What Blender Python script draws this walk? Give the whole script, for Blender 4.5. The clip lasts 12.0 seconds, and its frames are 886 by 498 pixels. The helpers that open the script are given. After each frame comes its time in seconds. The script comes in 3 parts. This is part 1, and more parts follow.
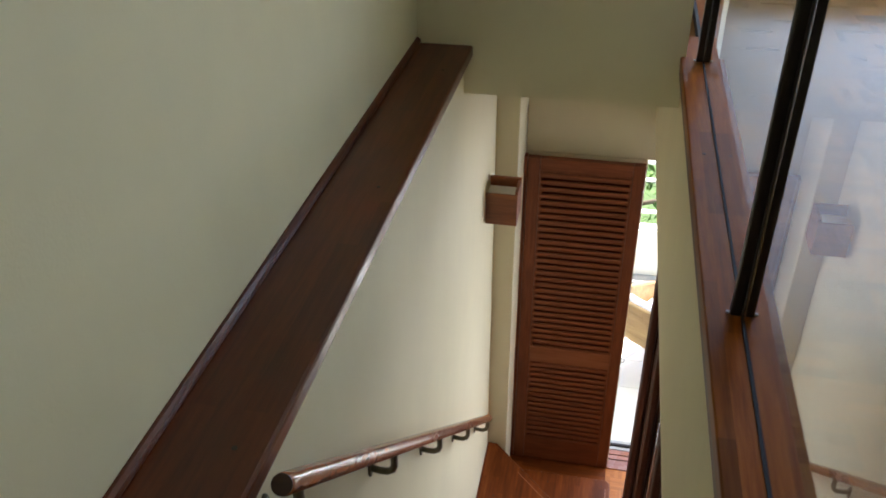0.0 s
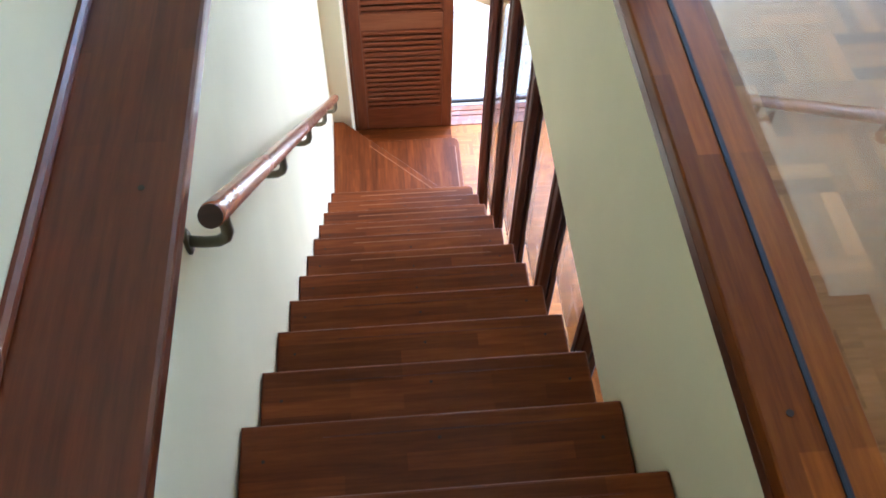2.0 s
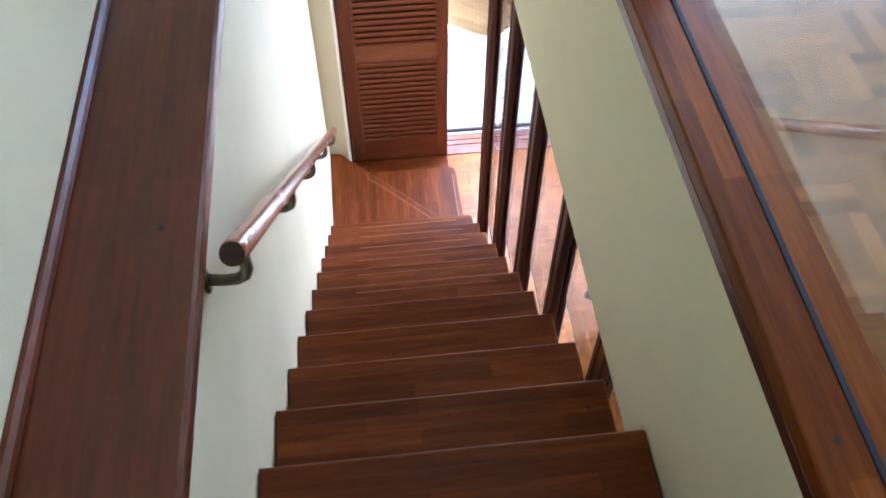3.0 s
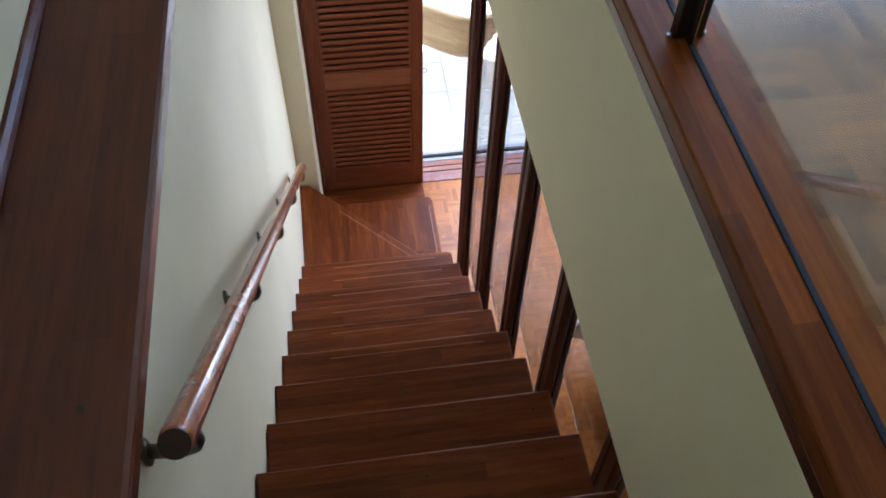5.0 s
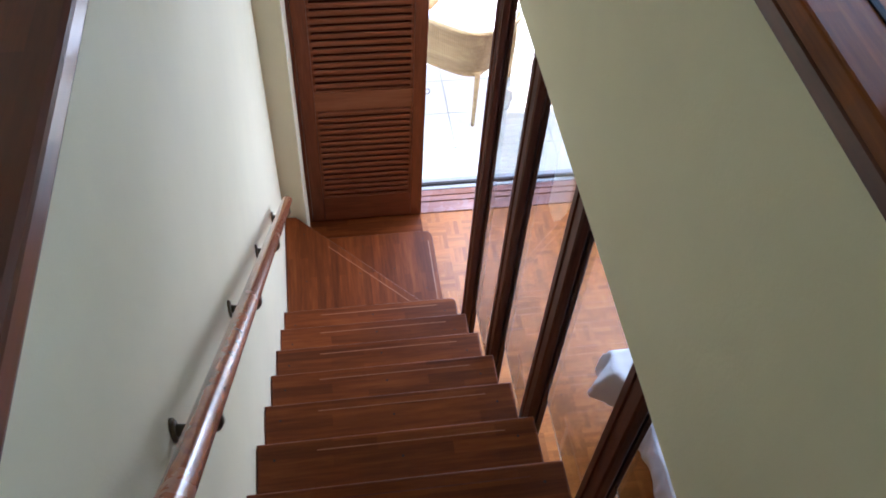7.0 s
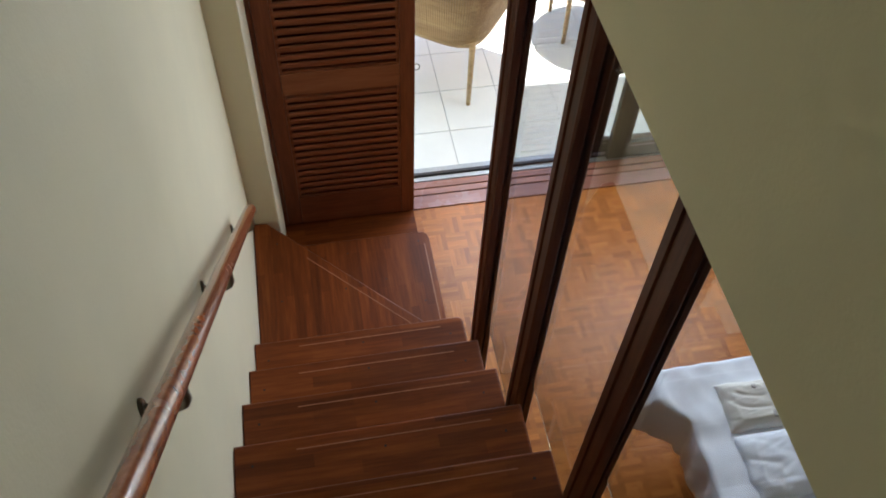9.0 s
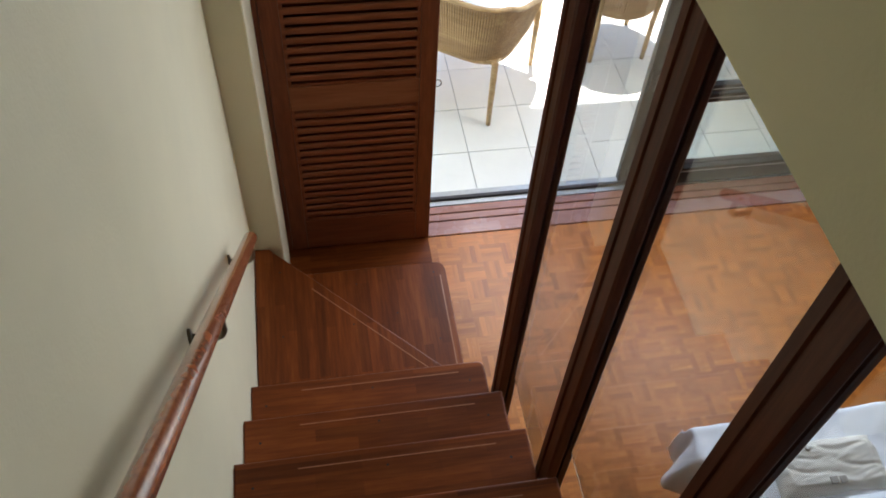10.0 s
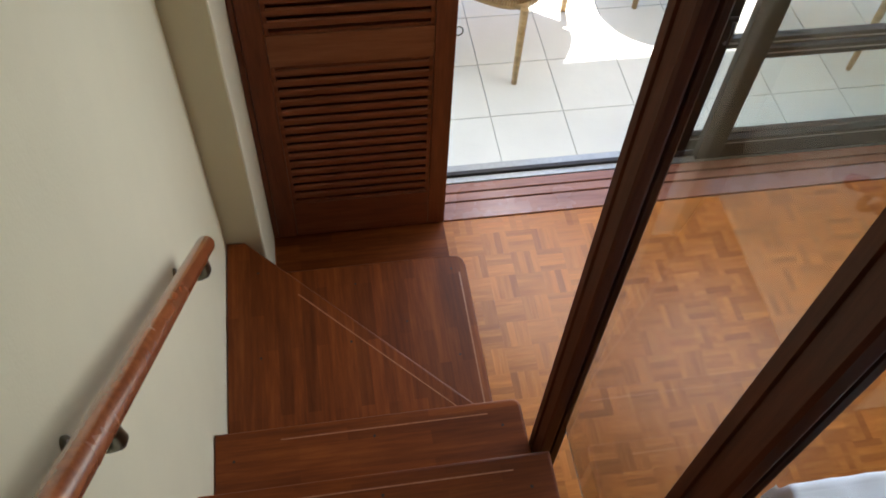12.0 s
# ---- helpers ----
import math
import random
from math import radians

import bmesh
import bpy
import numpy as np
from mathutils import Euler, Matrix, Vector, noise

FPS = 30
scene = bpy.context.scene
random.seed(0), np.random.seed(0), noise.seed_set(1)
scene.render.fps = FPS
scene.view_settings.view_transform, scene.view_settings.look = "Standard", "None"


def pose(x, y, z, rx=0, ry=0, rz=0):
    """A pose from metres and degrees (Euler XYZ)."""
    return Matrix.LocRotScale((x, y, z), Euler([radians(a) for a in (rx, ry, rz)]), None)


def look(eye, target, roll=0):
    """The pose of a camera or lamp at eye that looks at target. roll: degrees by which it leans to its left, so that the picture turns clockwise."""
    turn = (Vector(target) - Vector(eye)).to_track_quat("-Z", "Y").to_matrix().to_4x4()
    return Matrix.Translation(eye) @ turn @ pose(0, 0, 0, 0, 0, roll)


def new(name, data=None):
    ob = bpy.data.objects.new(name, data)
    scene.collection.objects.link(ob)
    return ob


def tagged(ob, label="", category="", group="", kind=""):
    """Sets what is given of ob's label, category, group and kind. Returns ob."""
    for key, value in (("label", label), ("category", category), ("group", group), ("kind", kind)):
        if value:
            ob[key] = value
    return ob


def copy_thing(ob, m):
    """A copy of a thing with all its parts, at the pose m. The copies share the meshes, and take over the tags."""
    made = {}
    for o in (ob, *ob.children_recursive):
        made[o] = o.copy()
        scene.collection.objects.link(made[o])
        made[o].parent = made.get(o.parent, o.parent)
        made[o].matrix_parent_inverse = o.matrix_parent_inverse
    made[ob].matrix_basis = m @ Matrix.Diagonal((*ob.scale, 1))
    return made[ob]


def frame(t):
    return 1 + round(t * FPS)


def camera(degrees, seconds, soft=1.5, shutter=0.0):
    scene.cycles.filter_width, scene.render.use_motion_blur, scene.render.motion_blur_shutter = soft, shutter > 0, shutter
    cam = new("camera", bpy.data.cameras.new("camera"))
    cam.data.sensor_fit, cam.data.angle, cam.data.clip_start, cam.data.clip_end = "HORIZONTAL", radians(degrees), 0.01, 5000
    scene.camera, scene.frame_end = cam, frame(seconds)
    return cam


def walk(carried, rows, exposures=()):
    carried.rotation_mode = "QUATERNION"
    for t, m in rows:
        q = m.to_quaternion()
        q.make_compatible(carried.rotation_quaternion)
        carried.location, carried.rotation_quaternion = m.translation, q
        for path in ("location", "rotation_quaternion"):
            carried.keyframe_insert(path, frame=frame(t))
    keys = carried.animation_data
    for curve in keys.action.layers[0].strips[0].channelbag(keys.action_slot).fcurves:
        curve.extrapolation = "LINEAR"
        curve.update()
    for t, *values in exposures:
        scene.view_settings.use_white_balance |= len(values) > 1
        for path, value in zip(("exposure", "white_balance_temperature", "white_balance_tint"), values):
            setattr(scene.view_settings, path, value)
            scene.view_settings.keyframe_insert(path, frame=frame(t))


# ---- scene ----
cam = camera(55.0, 12.0, soft=1.8)
PATH = [
    (0, (0.472, -0.41, 3.936), (0.13, 1.236, 2.853), -0.6),
    (0.5, (0.445, -0.333, 3.929), (0.178, 1.213, 2.69), -2.8),
    (1, (0.373, -0.31, 3.91), (0.367, 1.075, 2.467), -1.3),
    (1.5, (0.294, -0.306, 3.875), (0.399, 0.907, 2.289), 1.9),
    (2, (0.3, -0.312, 3.855), (0.413, 0.839, 2.224), 1.1),
    (2.5, (0.275, -0.311, 3.845), (0.384, 0.808, 2.191), 0.3),
    (3, (0.258, -0.293, 3.841), (0.394, 0.911, 2.25), 0.2),
    (3.2, (0.256, -0.281, 3.834), (0.44, 0.938, 2.258), 1.9),
    (4.8, (0.258, -0.047, 3.791), (0.448, 1.17, 2.215), 1.4),
    (5, (0.26, -0.007, 3.761), (0.463, 1.192, 2.173), 1.8),
    (5.5, (0.256, 0.083, 3.673), (0.553, 1.314, 2.125), 3.4),
    (6, (0.221, 0.175, 3.621), (0.448, 1.345, 2.015), 2.4),
    (6.5, (0.232, 0.298, 3.547), (0.48, 1.533, 1.994), 5.0),
    (7, (0.242, 0.402, 3.458), (0.485, 1.62, 1.89), 4.3),
    (7.2, (0.256, 0.439, 3.445), (0.495, 1.668, 1.885), 3.8),
    (9, (0.285, 0.878, 3.031), (0.549, 2.049, 1.432), 3.0),
    (9.5, (0.271, 1.008, 2.92), (0.576, 2.227, 1.365), 3.6),
    (10, (0.274, 1.106, 2.832), (0.536, 2.309, 1.256), 4.2),
    (10.5, (0.314, 1.215, 2.71), (0.569, 2.239, 1.011), 4.7),
    (11, (0.313, 1.358, 2.611), (0.626, 2.492, 0.994), 5.7),
    (11.5, (0.29, 1.478, 2.525), (0.602, 2.62, 0.913), 8.6),
    (12, (0.327, 1.584, 2.391), (0.564, 2.707, 0.753), 4.0),
]
walk(cam, [(t, look(eye, target, roll)) for t, eye, target, roll in PATH],
     exposures=[(0.0, 1.95, 6150, 13), (0.25, 2.05, 7600, 12), (0.5, 2.15, 9400, 9), (0.8, 2.2, 8700, 11), (1.0, 2.15, 7500, 13), (1.25, 2.55, 6100, 10), (1.5, 2.88, 5300, 11), (2.2, 3.38, 5150, 15), (3.2, 3.14, 5150, 17), (5.0, 2.3, 5200, 16), (7.2, 2.33, 5150, 17), (9.0, 1.52, 5900, 10), (10.5, 1.45, 6100, 11), (11.0, 1.68, 6350, 10), (11.5, 1.58, 6600, 12), (12.0, 1.34, 6100, 11)])

# ---- light ----
world = bpy.data.worlds.new("sky")
scene.world = world
world.use_nodes = True
wn = world.node_tree.nodes
sky = wn.new("ShaderNodeTexSky")
sky.sky_type = "NISHITA"
sky.sun_disc = False
sky.sun_elevation = radians(76)
sky.sun_rotation = radians(10)
wn["Background"].inputs["Strength"].default_value = 0.15
world.node_tree.links.new(sky.outputs[0], wn["Background"].inputs["Color"])

sun = new("sun", bpy.data.lights.new("sun", "SUN"))
sun.data.energy, sun.data.angle, sun.data.color = 5.0, radians(0.6), (1.0, 0.95, 0.87)
sun.matrix_basis = look((0.2, 1.1, 4.5), (0, 0, 0))


def window_light(name, eye, target, w, h, power, tint):
    lamp = new(name, bpy.data.lights.new(name, "AREA"))
    lamp.data.shape, lamp.data.size, lamp.data.size_y = "RECTANGLE", w, h
    lamp.data.energy, lamp.data.color = power, tint
    lamp.matrix_basis = look(eye, target)
    return lamp


window_light("daylight_lower", (1.75, 3.62, 1.55), (0.75, 2.4, 0.75), 1.9, 0.85, 13.5, (0.97, 0.98, 1.0))
window_light("daylight_upper", (2.6, 3.56, 4.07), (2.6, 0.5, 4.0), 3.3, 1.8, 9.4, (0.88, 0.95, 1.0))


# ---- materials ----
class Mat:
    """A principled material and short ways to wire it."""

    def __init__(self, name, rough=0.5, metal=0.0):
        self.m = bpy.data.materials.new(name)
        self.m.use_nodes = True
        self.t = self.m.node_tree
        self.b = self.t.nodes["Principled BSDF"]
        self.b.inputs["Roughness"].default_value = rough
        self.b.inputs["Metallic"].default_value = metal

    def node(self, kind, **values):
        n = self.t.nodes.new(kind)
        for key, value in values.items():
            n.inputs[key].default_value = value
        return n

    def link(self, a, b):
        self.t.links.new(a, b)

    def coords(self, scale=(1, 1, 1), space="Object"):
        c, m = self.node("ShaderNodeTexCoord"), self.node("ShaderNodeMapping")
        m.inputs["Scale"].default_value = scale
        self.link(c.outputs[space], m.inputs["Vector"])
        return m.outputs[0]

    def noise(self, vector, scale, detail=4.0, rough=0.55):
        n = self.node("ShaderNodeTexNoise", Scale=scale, Detail=detail, Roughness=rough)
        self.link(vector, n.inputs["Vector"])
        return n.outputs["Fac"]

    def ramp(self, fac, *stops):
        n = self.node("ShaderNodeValToRGB")
        n.color_ramp.elements[0].position, n.color_ramp.elements[0].color = stops[0][0], (*stops[0][1], 1)
        n.color_ramp.elements[1].position, n.color_ramp.elements[1].color = stops[-1][0], (*stops[-1][1], 1)
        for p, c in stops[1:-1]:
            n.color_ramp.elements.new(p).color = (*c, 1)
        self.link(fac, n.inputs[0])
        return n.outputs[0]

    def mix(self, fac, a, b, blend="MIX"):
        n = self.t.nodes.new("ShaderNodeMix")
        n.data_type, n.blend_type = "RGBA", blend
        for key, v in ((0, fac), (6, a), (7, b)):
            if hasattr(v, "links"):
                self.link(v, n.inputs[key])
            elif key:
                n.inputs[key].default_value = (*v, 1)
            else:
                n.inputs[key].default_value = v
        return n.outputs[2]

    def math(self, op, a, b=0.0):
        n = self.t.nodes.new("ShaderNodeMath")
        n.operation = op
        for k, v in enumerate((a, b)):
            if hasattr(v, "links"):
                self.link(v, n.inputs[k])
            else:
                n.inputs[k].default_value = v
        return n.outputs[0]

    def colour(self, c):
        if hasattr(c, "links"):
            self.link(c, self.b.inputs["Base Color"])
        else:
            self.b.inputs["Base Color"].default_value = (*c, 1)
        return self

    def rough(self, fac, low, high):
        n = self.node("ShaderNodeMapRange")
        n.inputs["To Min"].default_value, n.inputs["To Max"].default_value = low, high
        self.link(fac, n.inputs["Value"])
        self.link(n.outputs[0], self.b.inputs["Roughness"])
        return self

    def bump(self, height, strength=0.2, distance=0.002):
        n = self.node("ShaderNodeBump", Strength=strength, Distance=distance)
        self.link(height, n.inputs["Height"])
        self.link(n.outputs[0], self.b.inputs["Normal"])
        return self


def plaster(name, base, dirt):
    k = Mat(name, 0.75)
    v = k.coords()
    big, mid, fine = k.noise(v, 1.3, 3), k.noise(v, 9, 4), k.noise(v, 160, 3)
    trowel = k.noise(k.coords((1, 1, 0.45)), 3.6, 4, 0.5)
    c = k.ramp(big, (0.3, dirt), (0.7, base))
    c = k.mix(0.35, c, k.ramp(trowel, (0.3, tuple(x * 0.88 for x in base)), (0.7, tuple(min(1, x * 1.04) for x in base))))
    c = k.mix(0.14, c, k.ramp(mid, (0.35, tuple(x * 0.85 for x in base)), (0.65, base)))
    return k.colour(c).rough(mid, 0.6, 0.82).bump(k.math("ADD", k.math("ADD", fine, k.math("MULTIPLY", mid, 1.6)), k.math("MULTIPLY", trowel, 9.0)), 0.3, 0.0016).m


def timber(name, dark, mid, light, grain=(2.0, 26, 26), rough=(0.22, 0.42), stave=None, vary="none", coat=0.0, turned=False, gloss=0.5, squares=None, tones=0.24, laminate=0.62):
    """Oiled hardwood: fine grain along x, broader bands, staves where the board is laminated."""
    k = Mat(name, 0.35)
    v = k.coords()
    if turned:
        quarter = k.node("ShaderNodeMapping")
        quarter.inputs["Rotation"].default_value = (0, 0, radians(90))
        k.link(v, quarter.inputs["Vector"])
        v = quarter.outputs[0]
    n = k.node("ShaderNodeMapping")
    n.inputs["Scale"].default_value = grain
    k.link(v, n.inputs["Vector"])
    shift = None
    if vary == "object":
        shift = k.t.nodes.new("ShaderNodeObjectInfo").outputs["Random"]
    elif vary == "island":
        shift = k.t.nodes.new("ShaderNodeNewGeometry").outputs["Random Per Island"]
    if shift is not None:
        add = k.t.nodes.new("ShaderNodeVectorMath")
        add.operation = "ADD"
        k.link(n.outputs[0], add.inputs[0])
        k.link(k.math("MULTIPLY", shift, 37.0), add.inputs[1])
        vec = add.outputs[0]
    else:
        vec = n.outputs[0]
    fine = k.noise(vec, 3.2, 6, 0.65)
    broad = k.noise(vec, 0.7, 3, 0.5)
    fac = k.math("ADD", k.math("MULTIPLY", fine, 0.6), k.math("MULTIPLY", broad, 0.4))
    c = k.ramp(fac, (0.33, dark), (0.5, mid), (0.68, light))
    if stave:
        br = k.node("ShaderNodeTexBrick", Scale=1.0)
        br.inputs["Mortar Size"].default_value = 0.0
        br.inputs["Brick Width"].default_value, br.inputs["Row Height"].default_value = stave
        br.inputs["Color1"].default_value, br.inputs["Color2"].default_value = (0.5, 0.46, 0.44, 1), (1.35, 1.35, 1.3, 1)
        br.offset_frequency, br.offset = 2, 0.37
        k.link(v, br.inputs["Vector"])
        c = k.mix(laminate, c, br.outputs["Color"], "MULTIPLY")
    if shift is not None:
        tone = k.ramp(shift, (0.0, (1 - tones, 1 - 1.12 * tones, 1 - 1.2 * tones)), (0.35, (1 - 0.25 * tones,) * 3), (0.8, (1 + 0.3 * tones,) * 3), (1.0, (1 + 0.7 * tones,) * 3))
        c = k.mix(1.0, c, tone, "MULTIPLY")
    if squares:
        # random tone per basket-weave square, painting in how differently each catches the light
        place, cell, rnd = k.t.nodes.new("ShaderNodeNewGeometry"), k.t.nodes.new("ShaderNodeMapping"), k.t.nodes.new("ShaderNodeTexWhiteNoise")
        x, y, z, size = squares
        cell.inputs["Location"].default_value = (-x / size, -y / size, -z / size)
        cell.inputs["Scale"].default_value = (1 / size,) * 3
        k.link(place.outputs["Position"], cell.inputs["Vector"])
        whole = k.t.nodes.new("ShaderNodeVectorMath")
        whole.operation = "FLOOR"
        k.link(cell.outputs[0], whole.inputs[0])
        k.link(whole.outputs[0], rnd.inputs["Vector"])
        c = k.mix(1.0, c, k.ramp(rnd.outputs["Value"], (0.0, (0.76, 0.73, 0.70)), (0.5, (0.98, 0.97, 0.96)), (1.0, (1.22, 1.22, 1.2))), "MULTIPLY")
    worn = k.noise(k.coords(), 5.0, 5)
    k.colour(c).rough(worn, *rough).bump(fine, 0.12 if vary == "none" else 0.025, 0.0008)
    k.b.inputs["Specular IOR Level"].default_value = gloss
    if coat:
        k.b.inputs["Coat Weight"].default_value, k.b.inputs["Coat Roughness"].default_value = coat, 0.12
    return k.m


def plain(name, colour, rough=0.5, metal=0.0, scale=60.0, amount=0.12):
    k = Mat(name, rough, metal)
    f = k.noise(k.coords(), scale, 4)
    k.colour(k.ramp(f, (0.3, tuple(c * (1 - amount) for c in colour)), (0.7, tuple(min(1, c * (1 + amount)) for c in colour))))
    return k.rough(f, max(0.02, rough - 0.08), min(1, rough + 0.08)).bump(f, 0.08, 0.0006).m


def glazing(name, tint=(0.97, 0.99, 0.985)):
    k = Mat(name, 0.0)
    k.b.inputs["Base Color"].default_value = (*tint, 1)
    k.b.inputs["Transmission Weight"].default_value = 1.0
    k.b.inputs["IOR"].default_value = 1.44
    return k.m


M_WALL = plaster("cream_plaster", (0.81, 0.755, 0.540), (0.75, 0.695, 0.480))
M_WHITE = plaster("white_plaster", (0.82, 0.80, 0.74), (0.76, 0.74, 0.68))
M_CEIL = plaster("ceiling_paint", (0.80, 0.78, 0.70), (0.76, 0.74, 0.66))
M_TREAD = timber("stair_hardwood", (0.095, 0.0210, 0.0040), (0.155, 0.0365, 0.0062), (0.228, 0.062, 0.0115), rough=(0.34, 0.5), stave=(0.30, 0.034), coat=0.02, gloss=0.19, laminate=0.6)
M_WINDER = timber("winder_hardwood", (0.095, 0.0210, 0.0040), (0.155, 0.0365, 0.0062), (0.228, 0.062, 0.0115), rough=(0.34, 0.5), stave=(0.30, 0.034), coat=0.02, gloss=0.19, laminate=0.6, turned=True)
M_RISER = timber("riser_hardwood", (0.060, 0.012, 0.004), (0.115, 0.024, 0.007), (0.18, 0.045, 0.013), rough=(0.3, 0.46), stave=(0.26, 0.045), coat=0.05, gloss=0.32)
M_CAP = timber("ledge_hardwood", (0.058, 0.0115, 0.0038), (0.095, 0.0195, 0.0056), (0.138, 0.031, 0.009), laminate=0.5, rough=(0.28, 0.42), coat=0.28, gloss=0.32, stave=(0.5, 0.042), turned=True)
M_KERB = timber("kerb_hardwood", (0.135, 0.030, 0.0035), (0.235, 0.062, 0.006), (0.34, 0.108, 0.0115), laminate=0.8, rough=(0.3, 0.44), gloss=0.14, stave=(0.42, 0.031), turned=True)
M_MULL = timber("mullion_hardwood", (0.050, 0.0135, 0.0066), (0.094, 0.0265, 0.0125), (0.145, 0.045, 0.021), grain=(26, 26, 2.0), rough=(0.34, 0.5), coat=0.03, gloss=0.22)
M_DOOR = timber("shutter_hardwood", (0.13, 0.033, 0.012), (0.20, 0.056, 0.021), (0.29, 0.092, 0.036), grain=(26, 26, 2.0), rough=(0.35, 0.5))
M_MIDRAIL = timber("rail_hardwood", (0.20, 0.066, 0.027), (0.28, 0.100, 0.043), (0.36, 0.140, 0.064), rough=(0.35, 0.5))
M_SLAT = timber("slat_hardwood", (0.155, 0.042, 0.016), (0.225, 0.064, 0.024), (0.31, 0.10, 0.04), rough=(0.35, 0.5))
M_RAIL = timber("handrail_hardwood", (0.16, 0.040, 0.012), (0.285, 0.078, 0.022), (0.40, 0.125, 0.040), grain=(22, 3.0, 22), rough=(0.2, 0.32), coat=0.45)
M_RAILEND = timber("handrail_endgrain", (0.02, 0.006, 0.004), (0.04, 0.011, 0.006), (0.06, 0.018, 0.01), rough=(0.2, 0.35))
M_SILL = timber("threshold_hardwood", (0.20, 0.075, 0.042), (0.30, 0.12, 0.068), (0.40, 0.17, 0.10), rough=(0.2, 0.34), coat=0.4)
PARQUET = ((0.355, 0.113, 0.019), (0.455, 0.157, 0.027), (0.545, 0.208, 0.040))
M_PARQ = timber("parquet_finger", *PARQUET, grain=(3.0, 30, 30), rough=(0.24, 0.38), vary="object", coat=0.05, gloss=0.28, tones=0.27)
M_PARQ_FIELD = timber("parquet_field", *PARQUET, grain=(3.0, 30, 30), rough=(0.24, 0.38), vary="island", coat=0.05, gloss=0.28, tones=0.27)
PALE = ((0.165, 0.069, 0.018), (0.235, 0.102, 0.028), (0.305, 0.138, 0.040))
M_PALE = timber("pale_parquet_finger", *PALE, grain=(3.0, 30, 30), rough=(0.15, 0.26), vary="object", coat=0.04, gloss=0.32, tones=0.40, squares=(0.805, -2.565, 2.91, 0.105))
M_PALE_FIELD = timber("pale_parquet_field", *PALE, grain=(3.0, 30, 30), rough=(0.15, 0.26), vary="island", coat=0.04, gloss=0.32, tones=0.40, squares=(0.805, -2.565, 2.91, 0.105))
M_JOINT = plain("dark_joint", (0.20, 0.085, 0.030), 0.7)
M_PLUG = plain("dark_plug", (0.018, 0.007, 0.004), 0.5)
# Pale base colour paints in the glint along the grip lines
M_INLAY = plain("glint_inlay", (0.36, 0.165, 0.09), 0.16)
M_BRONZE = plain("aged_bronze", (0.16, 0.145, 0.095), 0.42, 0.75)
M_BLACK = plain("black_steel", (0.022, 0.016, 0.014), 0.38, 0.2)
M_SEAL = plain("blue_black_seal", (0.008, 0.013, 0.028), 0.75)
M_ALU = plain("dark_bronze_aluminium", (0.020, 0.019, 0.018), 0.45, 0.0)
M_ALU.node_tree.nodes["Principled BSDF"].inputs["Specular IOR Level"].default_value = 0.2
M_ALU2 = plain("pale_track", (0.42, 0.42, 0.40), 0.35, 0.6)
M_GLASS = glazing("clear_glass")
M_GLASS2 = glazing("door_glass", (0.93, 0.98, 0.96))
M_SHEET = plain("white_cotton", (0.82, 0.86, 0.93), 0.85, scale=300, amount=0.03)
M_TOWEL = plain("ecru_cotton", (0.72, 0.71, 0.66), 0.9, scale=350, amount=0.05)
M_PRINT = plain("grey_print", (0.36, 0.35, 0.33), 0.9)
M_MATTRESS = plain("mattress_ticking", (0.7, 0.69, 0.66), 0.9)
M_BED = timber("bed_hardwood", (0.05, 0.014, 0.007), (0.10, 0.03, 0.014), (0.17, 0.055, 0.025))
M_CANE = timber("rattan_cane", (0.30, 0.18, 0.075), (0.44, 0.28, 0.125), (0.57, 0.40, 0.19), rough=(0.45, 0.6))
M_TILE = plaster("terrace_tile", (0.80, 0.775, 0.70), (0.75, 0.72, 0.64))
M_GROUT = plain("grout", (0.42, 0.40, 0.36), 0.9)
M_LEAF = plain("leaf", (0.085, 0.17, 0.025), 0.5, scale=8, amount=0.5)
M_BARK = plain("bark", (0.14, 0.10, 0.07), 0.9)
M_RAILWHITE = plain("white_painted_metal", (0.8, 0.8, 0.77), 0.4)
M_SCONCE = timber("sconce_hardwood", (0.15, 0.045, 0.016), (0.25, 0.08, 0.03), (0.34, 0.13, 0.05))


# ---- building blocks ----
def block(x0, x1, y0, y1, z0, z1, bevel=0.0, seg=2, bm=None):
    own = bm is None
    bm = bm or bmesh.new()
    made = bmesh.ops.create_cube(bm, size=1.0)["verts"]
    for v in made:
        v.co = Vector((x0 + (v.co.x + 0.5) * (x1 - x0), y0 + (v.co.y + 0.5) * (y1 - y0), z0 + (v.co.z + 0.5) * (z1 - z0)))
    if bevel and own:
        bmesh.ops.bevel(bm, geom=bm.edges[:], offset=bevel, segments=seg, affect="EDGES", profile=0.5)
    return bm


def prism(outline, z0, z1, bevel=0.0, seg=2, round_top_only=True):
    """An upright block over a flat outline, its edges rounded."""
    bm = bmesh.new()
    low = [bm.verts.new((x, y, z0)) for x, y in outline]
    top = [bm.verts.new((x, y, z1)) for x, y in outline]
    n = len(outline)
    bm.faces.new(low[::-1])
    bm.faces.new(top)
    for i in range(n):
        bm.faces.new((low[i], low[(i + 1) % n], top[(i + 1) % n], top[i]))
    bmesh.ops.recalc_face_normals(bm, faces=bm.faces[:])
    if bevel:
        flat = [e for e in bm.edges if abs(e.verts[0].co.z - e.verts[1].co.z) < 1e-6]
        bmesh.ops.bevel(bm, geom=flat, offset=bevel, segments=seg, affect="EDGES", profile=0.5)
    return bm


